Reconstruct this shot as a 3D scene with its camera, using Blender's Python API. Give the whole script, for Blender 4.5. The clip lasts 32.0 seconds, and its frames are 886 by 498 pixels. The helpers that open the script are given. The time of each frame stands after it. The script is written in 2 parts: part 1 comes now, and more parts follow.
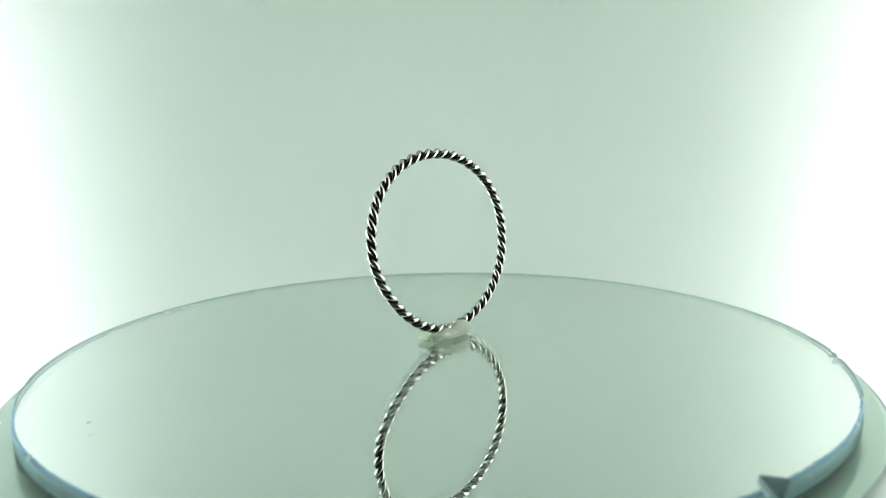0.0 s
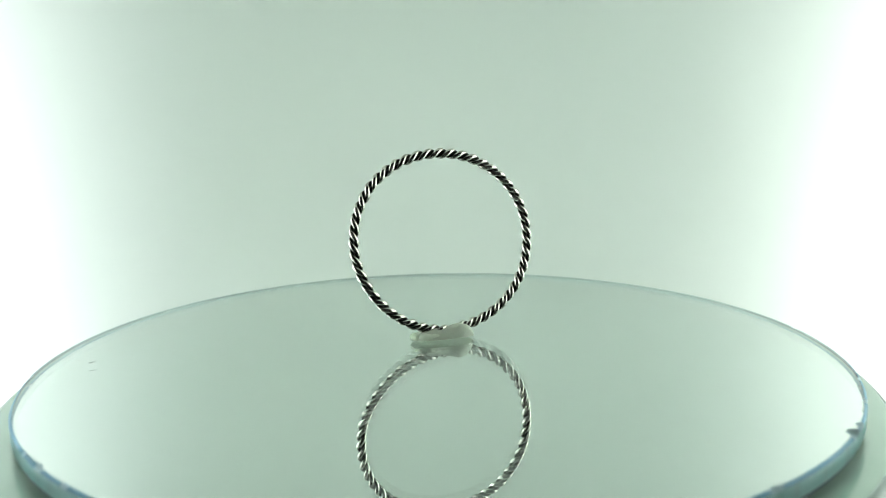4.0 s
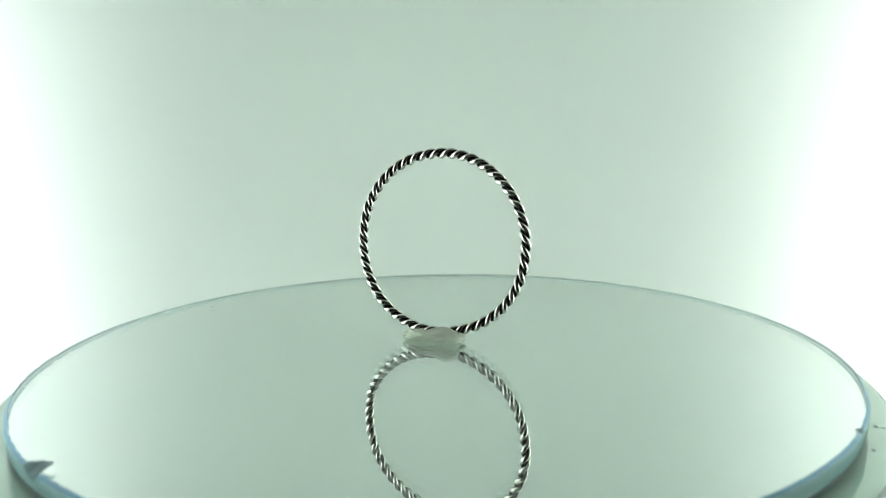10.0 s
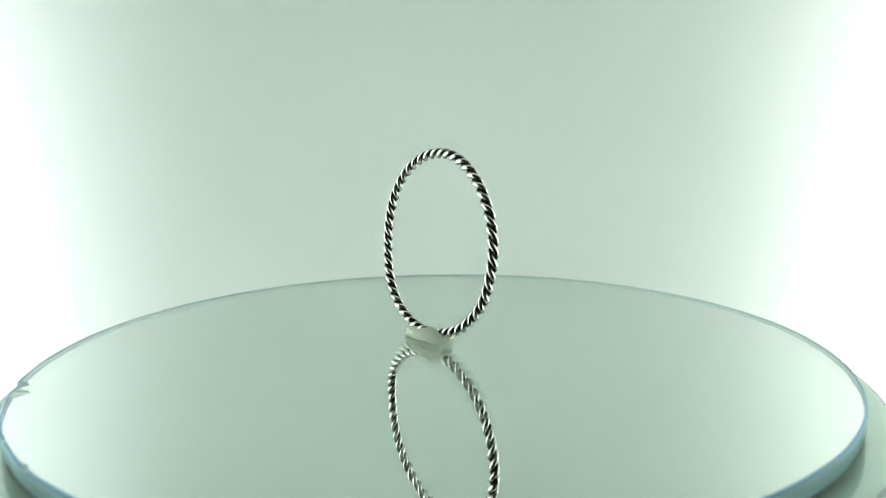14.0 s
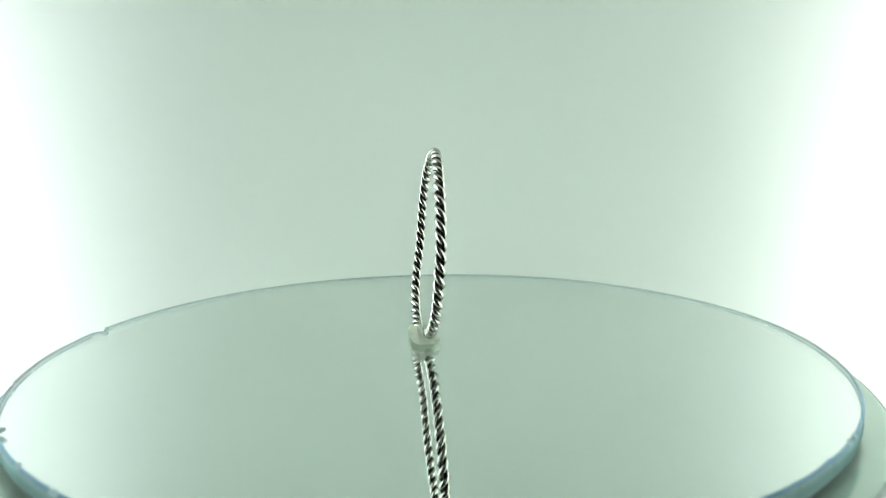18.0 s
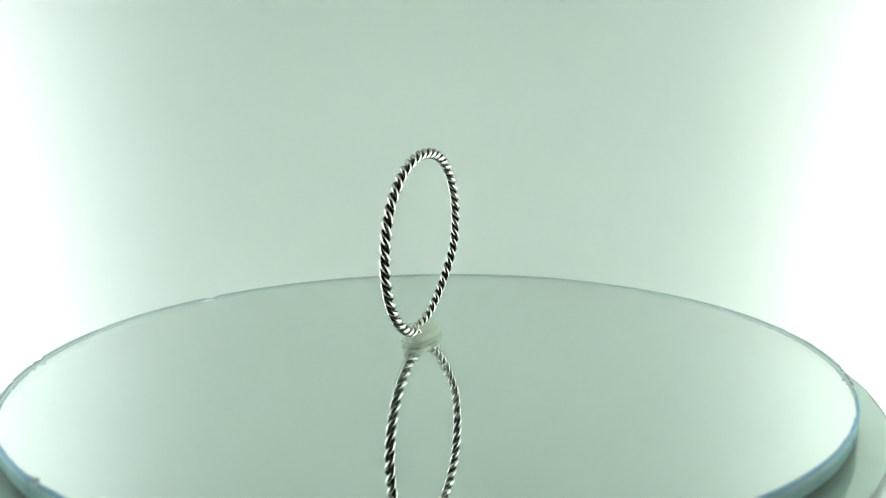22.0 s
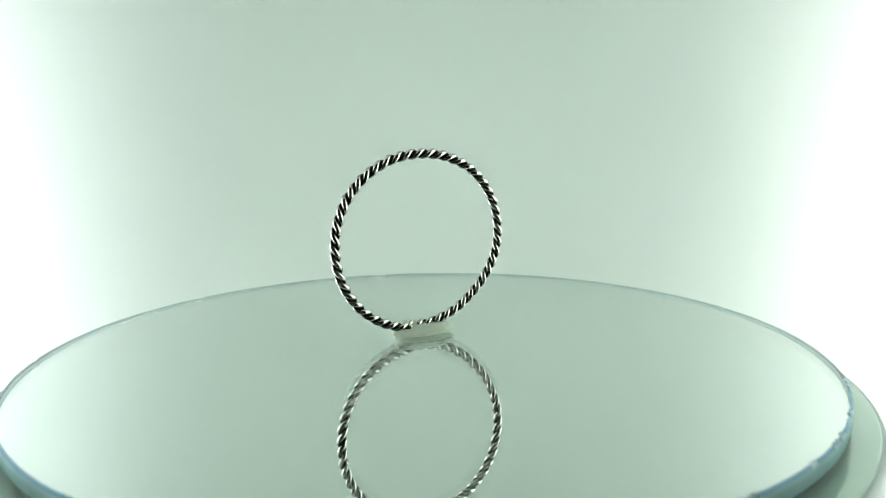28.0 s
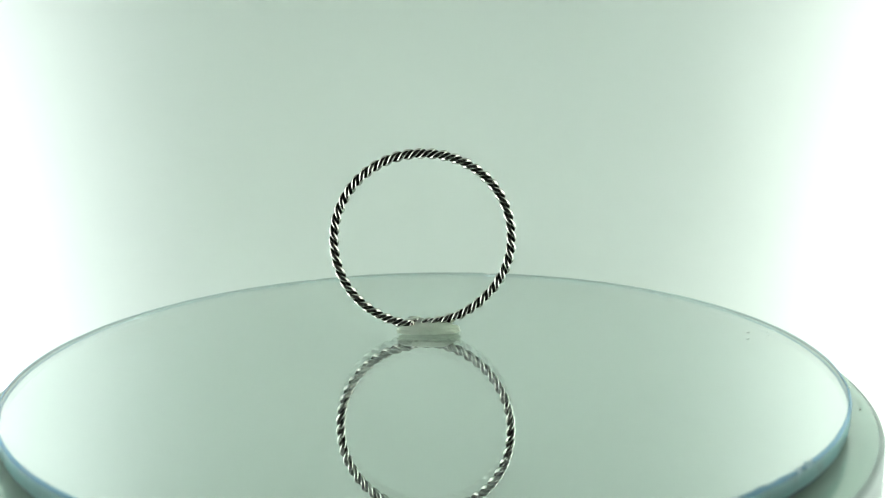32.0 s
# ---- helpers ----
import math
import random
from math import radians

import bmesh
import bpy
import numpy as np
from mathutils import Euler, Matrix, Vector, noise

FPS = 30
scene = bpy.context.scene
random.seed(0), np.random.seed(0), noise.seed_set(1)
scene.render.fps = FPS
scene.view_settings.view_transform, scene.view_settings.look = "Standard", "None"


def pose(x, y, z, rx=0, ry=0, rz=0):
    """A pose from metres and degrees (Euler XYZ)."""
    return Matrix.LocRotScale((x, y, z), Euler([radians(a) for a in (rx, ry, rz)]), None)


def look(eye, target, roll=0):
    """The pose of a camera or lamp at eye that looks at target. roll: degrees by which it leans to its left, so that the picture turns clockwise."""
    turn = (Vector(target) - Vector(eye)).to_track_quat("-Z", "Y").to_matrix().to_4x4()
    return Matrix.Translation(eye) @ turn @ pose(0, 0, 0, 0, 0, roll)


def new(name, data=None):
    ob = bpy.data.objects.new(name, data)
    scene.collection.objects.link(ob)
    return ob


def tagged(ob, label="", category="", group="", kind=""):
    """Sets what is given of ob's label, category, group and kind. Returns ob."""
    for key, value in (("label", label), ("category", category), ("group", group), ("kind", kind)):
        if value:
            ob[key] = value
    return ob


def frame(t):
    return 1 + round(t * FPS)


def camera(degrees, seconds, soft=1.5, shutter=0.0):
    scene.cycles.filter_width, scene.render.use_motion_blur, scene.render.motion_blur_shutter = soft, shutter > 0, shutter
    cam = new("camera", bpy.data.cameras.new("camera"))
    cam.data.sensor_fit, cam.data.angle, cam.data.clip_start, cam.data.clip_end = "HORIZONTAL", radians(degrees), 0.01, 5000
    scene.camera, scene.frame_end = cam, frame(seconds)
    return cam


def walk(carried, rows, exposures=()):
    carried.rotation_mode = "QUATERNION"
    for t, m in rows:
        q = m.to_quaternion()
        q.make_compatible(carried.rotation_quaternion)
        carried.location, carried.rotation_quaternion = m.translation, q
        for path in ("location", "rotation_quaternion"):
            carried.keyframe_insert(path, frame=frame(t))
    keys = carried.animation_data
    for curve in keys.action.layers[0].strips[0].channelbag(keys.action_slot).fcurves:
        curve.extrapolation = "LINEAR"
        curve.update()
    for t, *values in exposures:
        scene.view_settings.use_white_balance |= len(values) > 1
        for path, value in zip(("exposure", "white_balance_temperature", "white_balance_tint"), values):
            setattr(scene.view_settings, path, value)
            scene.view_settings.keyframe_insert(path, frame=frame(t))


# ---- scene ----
MM = 0.001
Z0 = 0.080                      # height of the mirror's glass above the box floor
SPIN = 7.007                      # degrees a second, clockwise from above
EYE = Vector((0.27 * MM, -68.14 * MM, Z0 + 18.70 * MM))
YAW, PITCH, ROLL = 0.0128, 0.1339, -0.835
AIM = EYE + Vector((math.sin(YAW) * math.cos(PITCH), math.cos(YAW) * math.cos(PITCH), -math.sin(PITCH)))

cam = camera(70.38, 32.0, soft=0.7)
cam.data.dof.use_dof, cam.data.dof.focus_distance, cam.data.dof.aperture_fstop = True, 0.073, 46.0
walk(cam, [(0.0, look(EYE, AIM, ROLL)), (32.0, look(EYE, AIM, ROLL))], [(0.0, 0.0), (32.0, 0.0)])

# ---- light: a dim room outside, two lamps beside the tent, three added fills ----
world = bpy.data.worlds.new("room")
scene.world = world
world.use_nodes = True
world.node_tree.nodes["Background"].inputs[0].default_value = (0.80, 1.0, 0.90, 1)
world.node_tree.nodes["Background"].inputs[1].default_value = 0.03
LAMP_TINT = (1.03, 1.0, 0.985)
RIGHT_TINT = (1.04, 1.0, 1.01)
LEFT_TINT = (1.05, 1.0, 1.18)
LAMP_POWER = 0.98
TOP_FILL_POWER = 0.04
FRONT_FILL_POWER = 4.12


def lamp_or_fill(eye, target, wide, high, power, tint=LAMP_TINT):
    """Lamp or added fill outside the tent; light comes in through the white cloth."""
    data = bpy.data.lights.new("lamp_or_fill", "AREA")
    data.shape, data.size, data.size_y = "RECTANGLE", wide, high
    data.energy, data.color = power, tint
    ob = new("lamp_or_fill", data)
    ob.matrix_world = look(eye, target)


lamp_or_fill((-0.300, 0.054, Z0 - 0.027), (0, 0.054, Z0 - 0.027), 0.10, 0.18, 0.95 * LAMP_POWER, LEFT_TINT)
lamp_or_fill((0.300, 0.070, Z0 - 0.032), (0, 0.070, Z0 - 0.032), 0.10, 0.175, 0.88 * LAMP_POWER, RIGHT_TINT)
# added front fills, out of view: they lift the overall level and the ring's highlights
lamp_or_fill((-0.300, -0.03, Z0 - 0.02), (0, -0.03, Z0 - 0.02), 0.10, 0.18, FRONT_FILL_POWER)
lamp_or_fill((0.300, -0.03, Z0 - 0.02), (0, -0.03, Z0 - 0.02), 0.10, 0.18, FRONT_FILL_POWER)
# added weak fill above the cloth top, out of view
lamp_or_fill((0, 0.01, Z0 + 0.25), (0, 0.0101, Z0), 0.24, 0.10, TOP_FILL_POWER)


# ---- materials ----
def material(name, base=(0.8, 0.8, 0.8), rough=0.5, metal=0.0, **more):
    m = bpy.data.materials.new(name)
    m.use_nodes = True
    b = m.node_tree.nodes["Principled BSDF"]
    b.inputs["Base Color"].default_value = (*base, 1)
    b.inputs["Roughness"].default_value = rough
    b.inputs["Metallic"].default_value = metal
    for key, value in more.items():
        b.inputs[key.replace("_", " ")].default_value = value
    return m


def node(m, kind, **props):
    n = m.node_tree.nodes.new(kind)
    for key, value in props.items():
        n.inputs[key.replace("_", " ")].default_value = value
    return n


def link(m, a, b):
    m.node_tree.links.new(a, b)


def grain(m, scale, low, high, bump=0.0, detail=4.0, distance=0.0001):
    """Varies the base colour between two tones by noise of a real size, and adds fine relief."""
    b = m.node_tree.nodes["Principled BSDF"]
    co = node(m, "ShaderNodeTexCoord")
    nz = node(m, "ShaderNodeTexNoise", Scale=scale, Detail=detail, Roughness=0.6)
    link(m, co.outputs["Object"], nz.inputs["Vector"])
    mix = node(m, "ShaderNodeMix")
    mix.data_type = "RGBA"
    mix.inputs["A"].default_value, mix.inputs["B"].default_value = (*low, 1), (*high, 1)
    link(m, nz.outputs["Fac"], mix.inputs["Factor"])
    link(m, mix.outputs["Result"], b.inputs["Base Color"])
    if bump:
        bp = node(m, "ShaderNodeBump", Strength=bump, Distance=distance)
        link(m, nz.outputs["Fac"], bp.inputs["Height"])
        link(m, bp.outputs["Normal"], b.inputs["Normal"])
    return m


WHITE_VINYL = grain(material("white_vinyl", rough=0.7), 60, (0.80, 0.81, 0.80), (0.84, 0.84, 0.83), 0.05)
BLACK_FLAG = grain(material("black_flag", rough=0.9), 900, (0.025, 0.025, 0.025), (0.04, 0.04, 0.04), 0.3)
PLATE = grain(material("glossy_plate", rough=0.03), 140, (0.325, 0.385, 0.345), (0.36, 0.42, 0.38), 0.02)
PLATE_EDGE = grain(material("frosted_plate_edge", rough=0.6), 300, (0.24, 0.32, 0.29), (0.30, 0.38, 0.35), 0.1)
COATING = material("silver_coating", (0.90, 0.92, 0.91), 0.0, 1.0)
SILVER = grain(material("twisted_silver", rough=0.10, metal=1.0), 1500, (0.40, 0.40, 0.36), (0.58, 0.575, 0.53), 0.10, distance=0.00002)
SOLDER = grain(material("solder", rough=0.2, metal=1.0), 1500, (0.62, 0.56, 0.48), (0.80, 0.76, 0.70), 0.2, distance=0.00003)
GAP_SHADE = grain(material("gap_shade_black", rough=0.8), 1200, (0.006, 0.008, 0.013), (0.018, 0.020, 0.026), 0.2)
BACKING = grain(material("backing_paint", rough=0.5), 900, (0.010, 0.022, 0.045), (0.03, 0.05, 0.085), 0.1)
PLATE.node_tree.nodes["Principled BSDF"].inputs["Specular IOR Level"].default_value = 0.9
PLATE.node_tree.nodes["Principled BSDF"].inputs["Coat Weight"].default_value = 1.0
PLATE.node_tree.nodes["Principled BSDF"].inputs["Coat Tint"].default_value = (0.86, 1.0, 0.93, 1)
PLATE.node_tree.nodes["Principled BSDF"].inputs["Specular Tint"].default_value = (0.86, 1.0, 0.93, 1)


def blacken(m):
    """Oxidised silver: polished on the crests of the wires, black where the wires touch."""
    nodes = m.node_tree.nodes
    b = nodes["Principled BSDF"]
    was = b.inputs["Base Color"].links[0].from_socket
    wear = node(m, "ShaderNodeAttribute")
    wear.attribute_name = "crest"
    co = node(m, "ShaderNodeTexCoord")
    nz = node(m, "ShaderNodeTexNoise", Scale=2500.0, Detail=3.0)
    link(m, co.outputs["Object"], nz.inputs["Vector"])
    add = node(m, "ShaderNodeMath")
    add.operation = "MULTIPLY_ADD"
    add.inputs[1].default_value = 0.5
    link(m, nz.outputs["Fac"], add.inputs[0])
    link(m, wear.outputs["Fac"], add.inputs[2])
    ramp = node(m, "ShaderNodeMapRange")
    ramp.interpolation_type = "SMOOTHSTEP"
    ramp.inputs["From Min"].default_value, ramp.inputs["From Max"].default_value = 0.30, 0.80
    link(m, add.outputs[0], ramp.inputs["Value"])
    mix = node(m, "ShaderNodeMix")
    mix.data_type = "RGBA"
    mix.inputs["A"].default_value = (0.026, 0.030, 0.024, 1)
    link(m, was, mix.inputs["B"])
    link(m, ramp.outputs["Result"], mix.inputs["Factor"])
    link(m, mix.outputs["Result"], b.inputs["Base Color"])
    dull = node(m, "ShaderNodeMapRange")
    dull.inputs["To Min"].default_value, dull.inputs["To Max"].default_value = 0.40, 0.14
    link(m, ramp.outputs["Result"], dull.inputs["Value"])
    link(m, dull.outputs["Result"], b.inputs["Roughness"])
    return m


blacken(SILVER)


def glass(name, rough, bump, scale, tint=(0.968, 0.99, 0.982), frost=None, streaks=False, share=0.40):
    m = bpy.data.materials.new(name)
    m.use_nodes = True
    m.node_tree.nodes.remove(m.node_tree.nodes["Principled BSDF"])
    g = node(m, "ShaderNodeBsdfGlass", Roughness=rough, IOR=1.5)
    g.inputs["Color"].default_value = (*tint, 1)
    surface = m.node_tree.nodes["Material Output"].inputs["Surface"]
    link(m, g.outputs[0], surface)
    if frost:
        d, both = node(m, "ShaderNodeBsdfDiffuse"), node(m, "ShaderNodeMixShader", Fac=share)
        d.inputs["Color"].default_value = (*frost, 1)
        if streaks:
            at, flat = node(m, "ShaderNodeTexCoord"), node(m, "ShaderNodeMapping", Scale=(1.0, 1.0, 0.12))
            worn, ramp, mix = node(m, "ShaderNodeTexNoise", Scale=420.0, Detail=4.0, Roughness=0.65), node(m, "ShaderNodeMapRange"), node(m, "ShaderNodeMix")
            ramp.inputs["From Min"].default_value, ramp.inputs["From Max"].default_value = 0.54, 0.70
            mix.data_type = "RGBA"
            mix.inputs["A"].default_value = (*frost, 1)
            mix.inputs["B"].default_value = (0.06, 0.17, 0.18, 1)
            for a, b in ((at.outputs["Object"], flat.inputs["Vector"]), (flat.outputs[0], worn.inputs["Vector"]), (worn.outputs["Fac"], ramp.inputs["Value"]), (ramp.outputs["Result"], mix.inputs["Factor"]), (mix.outputs["Result"], d.inputs["Color"])):
                link(m, a, b)
        through_it, sides = node(m, "ShaderNodeBsdfTranslucent"), node(m, "ShaderNodeMixShader", Fac=0.5)
        through_it.inputs["Color"].default_value = (0.52, 0.60, 0.58, 1)
        link(m, d.outputs[0], sides.inputs[1])
        link(m, through_it.outputs[0], sides.inputs[2])
        link(m, g.outputs[0], both.inputs[1])
        link(m, sides.outputs[0], both.inputs[2])
        link(m, both.outputs[0], surface)
    if bump:
        co = node(m, "ShaderNodeTexCoord")
        nz = node(m, "ShaderNodeTexNoise", Scale=scale, Detail=5.0)
        link(m, co.outputs["Object"], nz.inputs["Vector"])
        bp = node(m, "ShaderNodeBump", Strength=bump, Distance=0.0002)
        link(m, nz.outputs["Fac"], bp.inputs["Height"])
        link(m, bp.outputs["Normal"], g.inputs["Normal"])
    return m


def wax(name, thin, white):
    """Cloudy wax: most light that enters comes out on the far side, scattered."""
    m = bpy.data.materials.new(name)
    m.use_nodes = True
    m.node_tree.nodes.remove(m.node_tree.nodes["Principled BSDF"])
    co = node(m, "ShaderNodeTexCoord")
    nz = node(m, "ShaderNodeTexNoise", Scale=500.0, Detail=4.0)
    link(m, co.outputs["Object"], nz.inputs["Vector"])
    bp = node(m, "ShaderNodeBump", Strength=0.15, Distance=0.0002)
    link(m, nz.outputs["Fac"], bp.inputs["Height"])
    clear = node(m, "ShaderNodeBsdfRefraction", Roughness=0.12, IOR=1.03)
    clear.inputs["Color"].default_value = (0.95, 1.0, 0.95, 1)
    scatter, face = node(m, "ShaderNodeBsdfTranslucent"), node(m, "ShaderNodeBsdfDiffuse")
    scatter.inputs["Color"].default_value = (0.94, 1.0, 0.90, 1)
    face.inputs["Color"].default_value = (0.90, 0.96, 0.86, 1)
    shine = node(m, "ShaderNodeBsdfGlossy", Roughness=0.3)
    cloudy, body, top = node(m, "ShaderNodeMixShader", Fac=white), node(m, "ShaderNodeMixShader", Fac=thin), node(m, "ShaderNodeMixShader", Fac=0.03)
    for a, b in ((scatter.outputs[0], cloudy.inputs[1]), (face.outputs[0], cloudy.inputs[2]), (cloudy.outputs[0], body.inputs[1]), (clear.outputs[0], body.inputs[2]), (body.outputs[0], top.inputs[1]), (shine.outputs[0], top.inputs[2])):
        link(m, a, b)
    for n in (clear, scatter, face, shine):
        link(m, bp.outputs["Normal"], n.inputs["Normal"])
    link(m, top.outputs[0], m.node_tree.nodes["Material Output"].inputs["Surface"])
    return m


PUTTY = wax("wax_putty", 0.30, 0.40)
PUTTY_WHITE = wax("white_putty", 0.05, 0.50)
SPECK = grain(material("dust", rough=0.8), 2000, (0.48, 0.53, 0.50), (0.66, 0.70, 0.68))
CLEAR_GLASS = glass("clear_glass", 0.0, 0.0, 1)
GROUND_GLASS = glass("ground_glass", 0.35, 0.25, 700, (0.85, 0.985, 0.97), (0.13, 0.42, 0.42), True, 0.68)
SHELL_GLASS = glass("shell_glass", 0.30, 0.3, 900, (0.82, 0.94, 1.0), (0.46, 0.70, 0.78), False, 0.5)
ARRIS_GLASS = glass("arris_glass", 0.25, 0.3, 1500, (0.72, 0.86, 0.98), (0.22, 0.66, 1.0), False, 0.55)


def cloth():
    """White tent cloth: half of the light is thrown back, half comes through."""
    m = bpy.data.materials.new("tent_cloth")
    m.use_nodes = True
    m.node_tree.nodes.remove(m.node_tree.nodes["Principled BSDF"])
    co = node(m, "ShaderNodeTexCoord")
    nz = node(m, "ShaderNodeTexNoise", Scale=14.0, Detail=3.0)
    link(m, co.outputs["Object"], nz.inputs["Vector"])
    mix = node(m, "ShaderNodeMix")
    mix.data_type = "RGBA"
    mix.inputs["A"].default_value, mix.inputs["B"].default_value = (0.728, 0.812, 0.758, 1), (0.751, 0.837, 0.782, 1)
    link(m, nz.outputs["Fac"], mix.inputs["Factor"])
    d, t, both = node(m, "ShaderNodeBsdfDiffuse"), node(m, "ShaderNodeBsdfTranslucent"), node(m, "ShaderNodeMixShader", Fac=0.3)
    link(m, mix.outputs["Result"], d.inputs["Color"])
    link(m, mix.outputs["Result"], t.inputs["Color"])
    link(m, d.outputs[0], both.inputs[1])
    link(m, t.outputs[0], both.inputs[2])
    link(m, both.outputs[0], m.node_tree.nodes["Material Output"].inputs["Surface"])
    return m


CLOTH = cloth()


# ---- mesh helpers ----
def mesh(name, verts, faces, mats, slots=None, smooth=True):
    me = bpy.data.meshes.new(name)
    me.from_pydata([tuple(v) for v in verts], [], faces)
    for m in mats:
        me.materials.append(m)
    if slots:
        me.polygons.foreach_set("material_index", slots)
    me.polygons.foreach_set("use_smooth", [smooth] * len(me.polygons))
    me.update()
    return me


def part(name, me, parent, label=""):
    ob = new(name, me)
    ob.parent = parent
    return tagged(ob, label)


def box_mesh(name, x0, x1, y0, y1, z0, z1, mat, bevel=0.0):
    bm = bmesh.new()
    bmesh.ops.create_cube(bm, size=1.0, matrix=Matrix.Translation(((x0 + x1) / 2, (y0 + y1) / 2, (z0 + z1) / 2)) @ Matrix.Diagonal((x1 - x0, y1 - y0, z1 - z0, 1)))
    if bevel:
        bmesh.ops.bevel(bm, geom=bm.edges[:], offset=bevel, segments=2, affect="EDGES", profile=0.6)
    me = bpy.data.meshes.new(name)
    bm.to_mesh(me)
    bm.free()
    me.materials.append(mat)
    return me


def lathe(name, profile, n, mat, centre=(0, 0), wobble=None, mats=None, slot_of=None, smooth=True, close=False):
    """A turned body: profile rows (radius, z), n steps round. wobble(angle, row) adds to the radius."""
    verts, faces, slots = [], [], []
    rows = len(profile)
    for i in range(n):
        a = 2 * math.pi * i / n
        for k, (r, z) in enumerate(profile):
            rr, zz = r, z
            if wobble and r > 0:
                dr, dz = wobble(a, k)
                rr, zz = r + dr, z + dz
            verts.append((centre[0] + rr * math.cos(a), centre[1] + rr * math.sin(a), zz))
    for i in range(n):
        j = (i + 1) % n
        for k in range(rows - 1 if not close else rows):
            k2 = (k + 1) % rows
            quad = (i * rows + k, i * rows + k2, j * rows + k2, j * rows + k)
            faces.append(quad[:3] if profile[k][0] == 0 else (quad[0], quad[1], quad[3]) if profile[k2][0] == 0 else quad)
            slots.append(slot_of(k) if slot_of else 0)
    return mesh(name, verts, faces, mats or [mat], slots, smooth)


# ---- the light tent ----
TOP_Y = -0.060
R_TENT, TENT_Y, SIDE_Y, FRONT, TOP = 0.150, 0.050, -0.085, -0.180, 0.260


def bent_sheet(name, line, z0, z1, mat):
    verts, faces = [], []
    for x, y in line:
        verts += [(x, y, z0), (x, y, z1)]
    for k in range(len(line) - 1):
        faces.append((2 * k, 2 * k + 1, 2 * k + 3, 2 * k + 2))
    return mesh(name, verts, faces, [mat])


def light_tent():
    line = [(-R_TENT, SIDE_Y)]
    steps = 64
    for i in range(steps + 1):
        a = math.pi - math.pi * i / steps
        line.append((R_TENT * math.cos(a), TENT_Y + R_TENT * math.sin(a)))
    line.append((R_TENT, SIDE_Y))
    tagged(new("backdrop", bent_sheet("backdrop", line, 0.0, TOP, CLOTH)), "seamless white tent cloth bent round and lit from outside", "backdrop", kind="structure")
    tagged(new("floor", box_mesh("floor", -0.17, 0.17, FRONT, 0.21, -0.004, 0.0, WHITE_VINYL)), "matt white floor of the light tent", "floor", kind="structure")
    tagged(new("ceiling", bent_sheet("ceiling", [(-0.154, TOP_Y), (-0.154, 0.204)], 0.0, 0.308, CLOTH)), "unseen white cloth top of the light tent, lit by an added fill lamp", "ceiling", kind="structure")
    bpy.data.objects["ceiling"].matrix_world = Matrix(((0, 0, 1, -0.154), (0, 1, 0, 0), (-1, 0, 0, TOP - 0.154), (0, 0, 0, 1)))
    # unseen black sheets added round the camera, to give the silver dark reflections
    tagged(new("front_flag", box_mesh("front_flag", -0.17, 0.17, FRONT - 0.004, FRONT, 0.0, TOP, BLACK_FLAG)), "added unseen black sheet behind the camera that darkens the ring's reflections", "wall", kind="structure")
    tagged(new("top_flag", box_mesh("top_flag", -0.17, 0.17, FRONT - 0.004, TOP_Y - 0.0005, TOP, TOP + 0.004, BLACK_FLAG)), "added unseen black sheet over the tent's open front", "ceiling", kind="structure")
    for n, x in ((1, -0.154), (2, 0.150)):
        tagged(new("wall_side_%d" % n, box_mesh("side_flag", x, x + 0.004, FRONT, SIDE_Y - 0.0005, 0.0, TOP, BLACK_FLAG)), "added unseen black sheet beside the tent's open front", "wall", kind="structure")


# ---- the turning things: all stand on one axis through the world's origin ----
R_MIRROR, C_MIRROR, THICK = 39.68 * MM, (0.512 * MM, 0.301 * MM), 1.50 * MM
R_PLATE, C_PLATE, GAP = 41.95 * MM, (0.48 * MM, 0.38 * MM), 0.62 * MM
TILT = -0.206                   # degrees by which the disc stands out of true on its axis
movers = []


def turning(name):
    ob = new(name)
    movers.append(ob)
    ob.location = (0, 0, Z0)
    return ob


# stretches of the rim with fine wear: angle and half width in degrees, depth in mm
WORN = ((120, 11, 0.08), (31, 7, 0.22), (256, 1.5, 0.6), (202, 4, 0.4), (-74, 8, 0.15), (75, 4, 0.4), (157, 5, 0.45), (228, 5, 0.3), (305, 6, 0.3))
# single shell chips: angle, half width in degrees, reach in mm
SHELLS = ((-60.9, 1.85, 1.2), (-16.5, 1.2, 0.6), (-13.9, 0.8, 0.3), (27.0, 0.8, 0.3), (113.0, 1.1, 0.06), (118.5, 0.8, 0.05), (124.0, 1.3, 0.06), (127.0, 0.7, 0.12), (132.6, 0.8, 0.28), (134.4, 0.5, 0.20), (149.8, 0.6, 0.2), (144.0, 0.6, 0.15), (152.7, 0.9, 0.22), (156.6, 0.8, 0.08), (159.5, 1.1, 0.10), (163.8, 0.9, 0.09), (167.0, 1.0, 0.08), (171.5, 0.6, 0.18), (2.0, 0.7, 0.15), (-6.0, 0.6, 0.2))
SHELLS += tuple((-65.5 - 2.3 * i, 0.8 + 0.35 * ((i * 5) % 3), 0.05 + 0.018 * ((i * 7) % 4)) for i in range(12))

# short flakes off the upper edge, by angle
FLAKES = (169.6, 160.2, 157.3, 150.9, 131.3, 123.1, 119.3, 115.4, 109.0, 82.8, 80.8, -33.4, -41.7, -77.8, -86.6, -91.9, -97.1, -102.8, -107.4, -134.0)
SHELLS += tuple((angle, 0.4 + 0.2 * (i % 3), 0.08 if 105 < angle < 135 or -90 < angle < -70 else 0.12 + 0.03 * (i % 2)) for i, angle in enumerate(FLAKES))


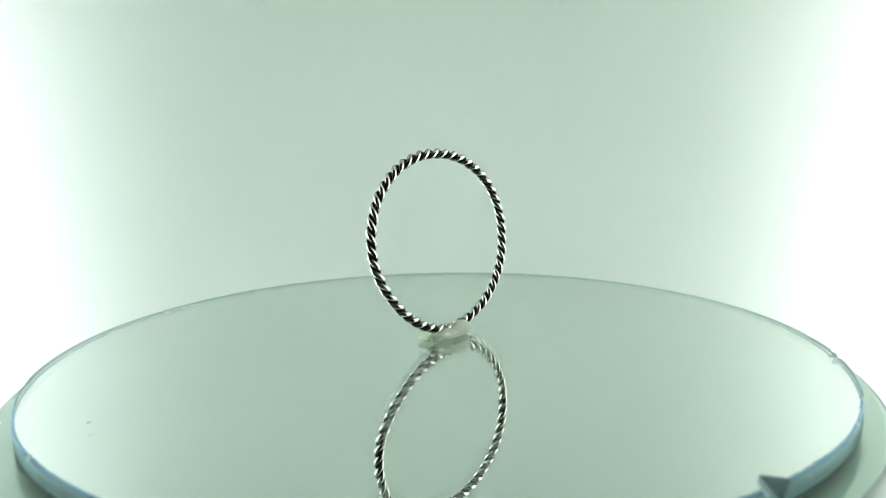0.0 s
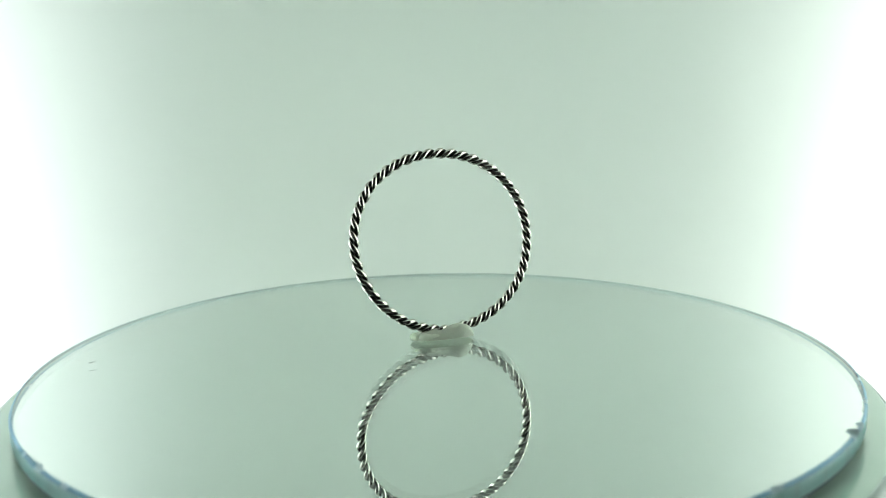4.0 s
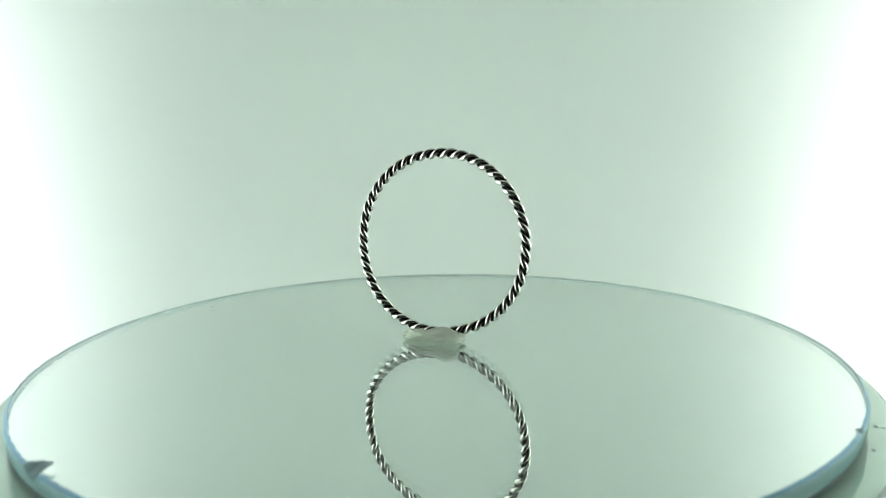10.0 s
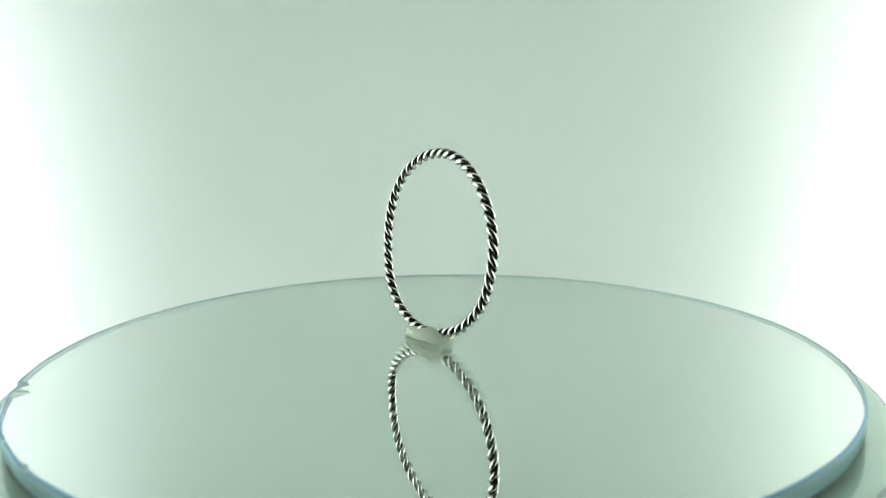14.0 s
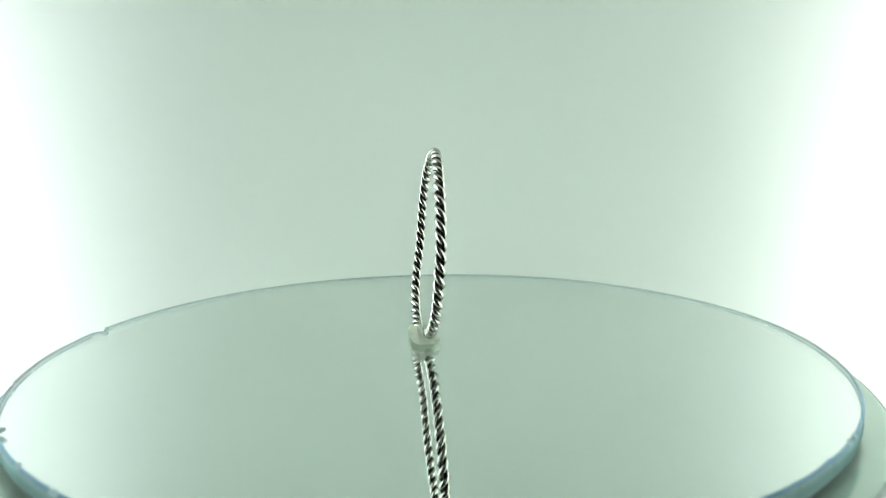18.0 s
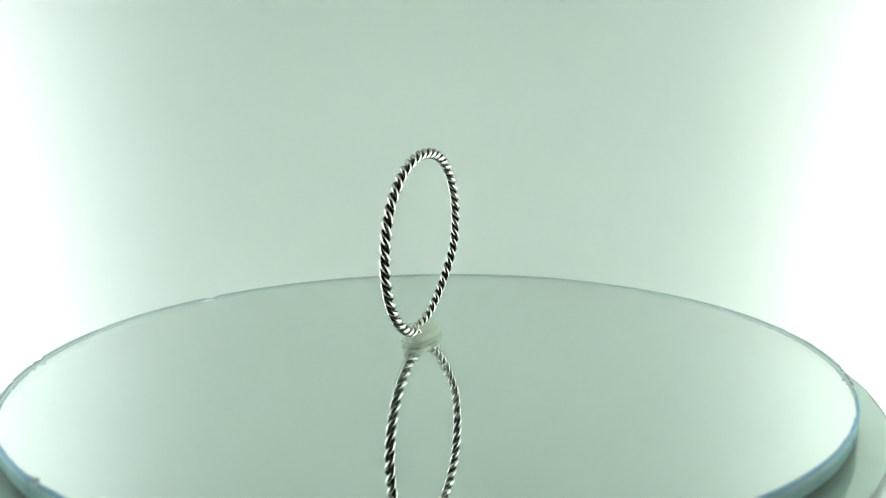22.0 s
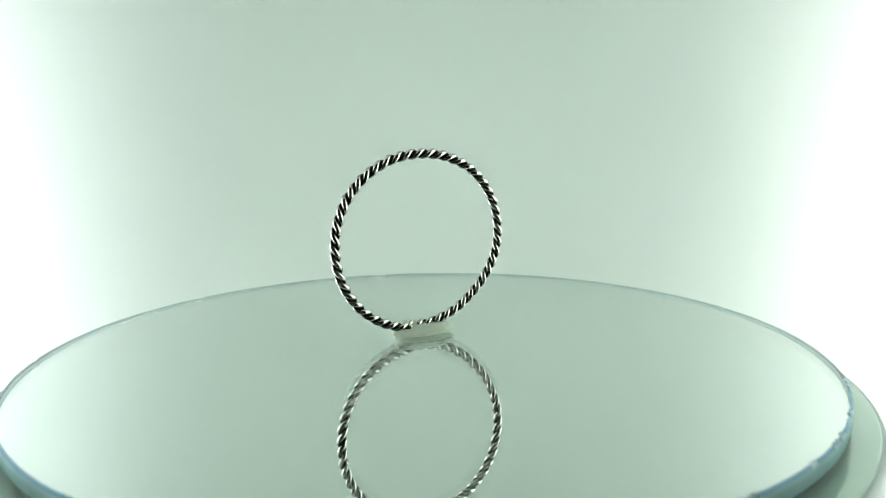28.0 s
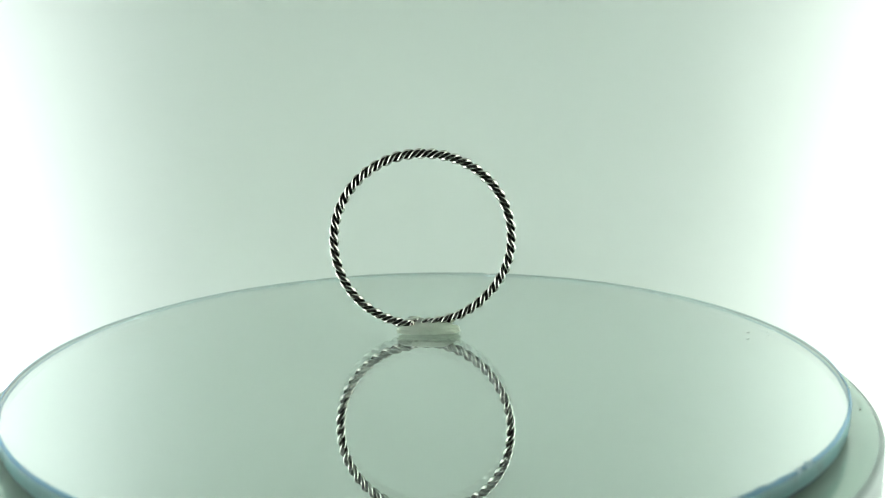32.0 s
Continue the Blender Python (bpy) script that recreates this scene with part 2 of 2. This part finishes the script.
def chips(a, k):
    """Worn rim: slight waviness everywhere, wear in some stretches, a few shell chips."""
    v = Vector((math.cos(a) * 6, math.sin(a) * 6, 0.3))
    d = 0.04 * noise.noise(v) + 0.02 * noise.noise(v * 7)
    worn, shell = 0.05, 0.0
    for angle, half, depth in WORN:
        off = (math.degrees(a) - angle + 180) % 360 - 180
        worn += depth * math.exp(-(off / half) ** 2)
    bite = 0.35 * max(0.0, 0.15 + noise.noise(Vector((math.cos(a) * 34, math.sin(a) * 34, 9.0 + 0.25 * k))) + 0.8 * noise.noise(Vector((math.cos(a) * 95, math.sin(a) * 95, 2.0)))) * worn
    for angle, half, depth in SHELLS:
        off = ((math.degrees(a) - angle + 180) % 360 - 180) / half
        off += 0.15 * noise.noise(Vector((angle, off * 2, 0.5)))
        shell = max(shell, depth * max(0.0, 1 - off * off) ** 1.3 * (0.85 + 0.3 * noise.noise(Vector((off * 3, angle, 1.5)))))
    bite += shell
    inset, drop = {1: (1.0, 0.0), 2: (0.62, 0.30), 3: (0.16, 0.55)}.get(k, (0.22 * max(0.0, noise.noise(Vector((math.cos(a) * 60, math.sin(a) * 60, 3.0 * k)))), 0.0))
    return (d - inset * bite) * MM, -drop * bite * MM


def round_mirror():
    thing = tagged(turning("round_mirror"), "round glass mirror with a worn chipped edge on the turntable", "mirror")
    n, r, t = 2160, R_MIRROR, THICK
    prof = [(0.0, 0.0), (r - 2.0 * MM, 0.0), (r - 0.20 * MM, 0.0), (r - 0.06 * MM, -0.06 * MM), (r, -0.19 * MM), (r, -t / 2), (r, -t + 0.22 * MM), (r - 0.1 * MM, -t)]

    def wob(a, k):
        return chips(a, k - 1) if k > 1 else (0.0, 0.0)

    me = lathe("glass", prof, n, None, C_MIRROR, wob, [CLEAR_GLASS, GROUND_GLASS, ARRIS_GLASS, BACKING, SHELL_GLASS], lambda k: (0, 0, 2, 2, 1, 1, 3)[k])
    # chips get paler glass, which also puts their bright glint into the colour
    for i in range(n):
        if any(abs((360.0 * i / n - angle + 180) % 360 - 180) < half and depth > 0.11 for angle, half, depth in SHELLS):
            for k in (2, 3):
                me.polygons[i * (len(prof) - 1) + k].material_index = 4
    me.polygons.foreach_set("use_smooth", [p.material_index > 0 for p in me.polygons])
    part("glass", me, thing, "clear greenish glass disc with ground edge")
    verts = [(C_MIRROR[0], C_MIRROR[1], -t)]
    for i in range(n):
        a = 2 * math.pi * i / n
        rr = r - 0.1 * MM + wob(a, 7)[0]
        verts.append((C_MIRROR[0] + rr * math.cos(a), C_MIRROR[1] + rr * math.sin(a), -t))
    part("silver_coating", mesh("silver_coating", verts, [(0, 1 + i, 1 + (i + 1) % n) for i in range(n)], [COATING], None, False), thing, "mirror silvering under the glass")
    backing_paint(thing)


def backing_paint(thing):
    top, low, r = -THICK - 0.004 * MM, -THICK - 0.10 * MM, R_MIRROR - 0.12 * MM
    part("backing_paint", lathe("backing_paint", [(0.0, top), (r, top), (r, low), (0.0, low)], 360, BACKING, C_MIRROR), thing, "dark blue protective paint under the silvering")


def gap_disc():
    """Added black disc: carries the mirror on the plate and paints the gap's shade."""
    thing = tagged(turning("gap_disc"), "added thin black disc that darkens the gap between mirror and turntable plate", "adhesive pad")
    top, low, r = -THICK - 0.105 * MM, -THICK - GAP + 0.005 * MM, 39.1 * MM
    part("pad", lathe("pad", [(0.0, top), (r, top), (r, low), (0.0, low)], 96, GAP_SHADE, C_MIRROR), thing)


def turntable():
    thing = tagged(turning("turntable"), "glossy pale turntable plate under the round mirror", "turntable")
    top, r = -THICK - GAP, R_PLATE
    prof = [(0.0, top), (r - 0.60 * MM, top), (r - 0.42 * MM, top), (r - 0.16 * MM, top - 0.07 * MM), (r, top - 0.28 * MM), (r, top - 4 * MM), (r - 0.5 * MM, top - 4.5 * MM), (0.0, top - 4.5 * MM)]
    part("plate", lathe("plate", prof, 256, None, C_PLATE, None, [PLATE, PLATE_EDGE], lambda k: 1 if 2 <= k <= 4 else 0), thing)
    low = -Z0 + 0.2 * MM
    prof = [(0.0, top - 4.6 * MM), (30 * MM, top - 4.6 * MM), (34 * MM, low + 2 * MM), (33 * MM, low), (0.0, low)]
    part("base", lathe("base", prof, 96, WHITE_VINYL), thing)


# ring: an oval centreline, two strands laid in a left-hand twist
RING_AT = (1.18 * MM, 0.41 * MM, 10.34 * MM)
RING_AZ, RING_LEAN = 0.7462, 0.0724
AH, AV, STRAND, TURNS, PHASE = 9.755 * MM, 9.57 * MM, 0.295 * MM, 24.4, 0.45
SEAM = -1.45


def ring_frame():
    x = Vector((math.cos(RING_AZ), math.sin(RING_AZ), 0))
    n = Vector((-math.sin(RING_AZ), math.cos(RING_AZ), 0))
    z = Vector((0, 0, 1)) * math.cos(RING_LEAN) + n * math.sin(RING_LEAN)
    y = z.cross(x)
    return Matrix(((x.x, y.x, z.x, RING_AT[0]), (x.y, y.y, z.y, RING_AT[1]), (x.z, y.z, z.z, RING_AT[2]), (0, 0, 0, 1)))


def centre_line(u):
    """The bent wire: its two ends miss each other sideways at the seam."""
    v = (u - SEAM) / (2 * math.pi)
    low = min(1.0, max(0.0, -math.sin(u) / 0.8))
    low = low * low * (3 - 2 * low)
    miss = (0.20 if v < 0.5 else -0.60) * low - 0.24 * (max(0.0, math.sin(2 * u)) if math.cos(u) > 0 else 0.0)
    swell = max(0.0, -math.sin(2 * u)) if math.sin(u) > 0 else 0.0
    return Vector((AH * math.cos(u) + (0.18 * low - 0.17 * swell) * MM, miss * MM, AV * math.sin(u) + 0.10 * swell * MM))


def strand_mesh(k):
    m = ring_frame()
    n, sides = 1200, 18

    def at(u):
        c = centre_line(u)
        t = Vector((-AH * math.sin(u), 0, AV * math.cos(u))).normalized()
        out = Vector((t.z, 0, -t.x))
        side = t.cross(out)
        phi = PHASE + k * math.pi - TURNS * u
        return c + (out * math.cos(phi) + side * math.sin(phi)) * STRAND * 0.98

    verts, faces = [], []
    for i in range(n):
        u = SEAM + 2 * math.pi * i / (n - 1)
        p = at(u)
        t = (at(u + 1e-3) - at(u - 1e-3)).normalized()
        c = centre_line(u)
        e1 = (p - c)
        e1 = (e1 - t * e1.dot(t)).normalized()
        e2 = t.cross(e1)
        for j in range(sides):
            b = 2 * math.pi * j / sides
            verts.append(m @ (p + (e1 * math.cos(b) + e2 * math.sin(b)) * STRAND))
    for i in range(n - 1):
        for j in range(sides):
            a, b = i * sides + j, i * sides + (j + 1) % sides
            c, d = (i + 1) * sides + (j + 1) % sides, (i + 1) * sides + j
            faces.append((a, b, c, d))
    me = mesh("strand", verts, faces, [SILVER])
    crest = me.attributes.new("crest", "FLOAT", "POINT")
    crest.data.foreach_set("value", [math.cos(2 * math.pi * (i % sides) / sides) for i in range(n * sides)])
    return me


def twisted_ring():
    thing = tagged(turning("twisted_ring"), "silver ring of two twisted wires standing upright in putty", "ring")
    for k in (0, 1):
        part("strand", strand_mesh(k), thing)
    bm = bmesh.new()
    bmesh.ops.create_icosphere(bm, subdivisions=3, radius=1.0)
    u = SEAM
    c = centre_line(u + 1e-4)
    t = Vector((-AH * math.sin(u), 0, AV * math.cos(u))).normalized()
    out, m = Vector((t.z, 0, -t.x)), ring_frame()
    for v in bm.verts:
        d = v.co.normalized()
        f = 1 + 0.12 * noise.noise(d * 2.2)
        v.co = m @ (c + (t * d.x * 0.32 + out * d.z * 0.44 + Vector((0, 1, 0)) * d.y * 0.44) * (f * MM))
    me = bpy.data.meshes.new("solder_joint")
    bm.to_mesh(me)
    bm.free()
    me.materials.append(SOLDER)
    me.polygons.foreach_set("use_smooth", [True] * len(me.polygons))
    part("solder_joint", me, thing, "smooth brownish solder joint")


def putty():
    thing = turning("putty")
    x = Vector((math.cos(RING_AZ), math.sin(RING_AZ), 0))
    y = Vector((-math.sin(RING_AZ), math.cos(RING_AZ), 0))
    base = Vector((RING_AT[0], RING_AT[1], 0))
    bm = bmesh.new()
    bmesh.ops.create_icosphere(bm, subdivisions=5, radius=1.0)
    for v in bm.verts:
        d = v.co.normalized()
        f = 1.0 + 0.12 * noise.noise(d * 1.6 + Vector((3, 1, 7))) + 0.05 * noise.noise(d * 5) + 0.02 * noise.noise(d * 14)
        steep = 1.0 / max((abs(d.x) ** 3 + abs(d.y) ** 3 + abs(d.z) ** 3) ** (1 / 3), 0.5)
        lx, ly, lz = d.x * 3.45 * f * steep, d.y * 1.60 * f * steep, d.z * 1.12 * f * steep
        lz *= 1.0 - 0.35 * min(1.0, max(0.0, (-lx - 1.6) / 2.0))
        front = 0.5 - 0.5 * math.tanh((ly + 0.3) / 0.25)
        lz *= 1.0 + 0.42 * front * math.exp(-((lx - 2.0) / 1.4) ** 2) - 0.22 * (1 - front)
        p = base + x * ((lx - 0.45) * MM) + y * ((ly - 0.70) * MM)
        v.co = (p.x, p.y, max(lz, 0.0) * MM + 0.02 * MM)
    me = bpy.data.meshes.new("putty")
    bm.to_mesh(me)
    bm.free()
    me.materials.append(PUTTY)
    me.polygons.foreach_set("use_smooth", [True] * len(me.polygons))
    part("blob", me, thing)
    for lx, ly, wide, deep, high, mat in ((-1.9, -1.35, 1.70, 0.90, 0.86, PUTTY_WHITE), (-3.35, -0.9, 0.70, 0.9, 0.60, PUTTY)):
        bm = bmesh.new()
        bmesh.ops.create_icosphere(bm, subdivisions=4, radius=1.0)
        for v in bm.verts:
            d = v.co.normalized()
            f = 1.0 + 0.16 * noise.noise(d * 1.4 + Vector((lx, ly, 2))) + 0.06 * noise.noise(d * 4)
            f /= (abs(d.x) ** 3 + abs(d.y) ** 3 + abs(d.z) ** 3) ** (1 / 3)
            p = base + x * ((lx + d.x * f * wide) * MM) + y * ((ly + d.y * f * deep) * MM)
            v.co = (p.x, p.y, max(d.z * f * high, 0.015) * MM)
        me = bpy.data.meshes.new("lobe")
        bm.to_mesh(me)
        bm.free()
        me.materials.append(mat)
        me.polygons.foreach_set("use_smooth", [True] * len(me.polygons))
        part("lobe", me, thing)
    tagged(thing, "lump of whitish translucent putty holding the ring", "putty")


def dust(x, y, z, length, width, turn, label, group):
    """A crumb of dust: a small uneven lump."""
    ob = turning("dust_speck")
    bm = bmesh.new()
    bmesh.ops.create_icosphere(bm, subdivisions=2, radius=1.0)
    m = Matrix.Rotation(math.radians(turn), 3, "Z")
    for v in bm.verts:
        d = v.co.normalized()
        f = 1 + 0.6 * noise.noise(d * 1.7 + Vector((x, y, 0)))
        v.co = m @ Vector((d.x * length * f, d.y * width * f, (d.z + 0.8) * min(0.045, 0.8 * width) * f)) * MM + Vector((x, y, z)) * MM
    me = bpy.data.meshes.new("dust_speck")
    bm.to_mesh(me)
    bm.free()
    me.materials.append(SPECK)
    part("crumb", me, ob)
    tagged(ob, label, "dust", group)


light_tent()
turntable()
gap_disc()
round_mirror()
putty()
twisted_ring()
for x, y, length, width, turn in ((-25.78, -22.90, 0.38, 0.08, 74), (-27.8, -22.9, 0.16, 0.04, 60), (-27.25, -24.5, 0.18, 0.035, 80), (10.5, 24.6, 0.028, 0.018, 20)):
    dust(x, y, 0.0, length, width, turn, "grey dust speck lying on the mirror glass", "dust specks on the mirror")
for x, y, size in ((32.43, 24.77, 0.16), (32.85, 24.98, 0.07), (35.2, 20.56, 0.12), (-36.46, -17.4, 0.10), (-38.3, -12.0, 0.09)):
    dust(x, y, -(THICK + GAP) / MM, size, size * 0.6, 30, "grey dust speck lying on the turntable plate", "dust specks on the plate")


def motions():
    for thing in movers:
        walk(thing, [(float(t), pose(0, 0, Z0, 0, 0, -SPIN * t) @ pose(0, 0, 0, 0, TILT, 0)) for t in range(0, 33)])


motions()
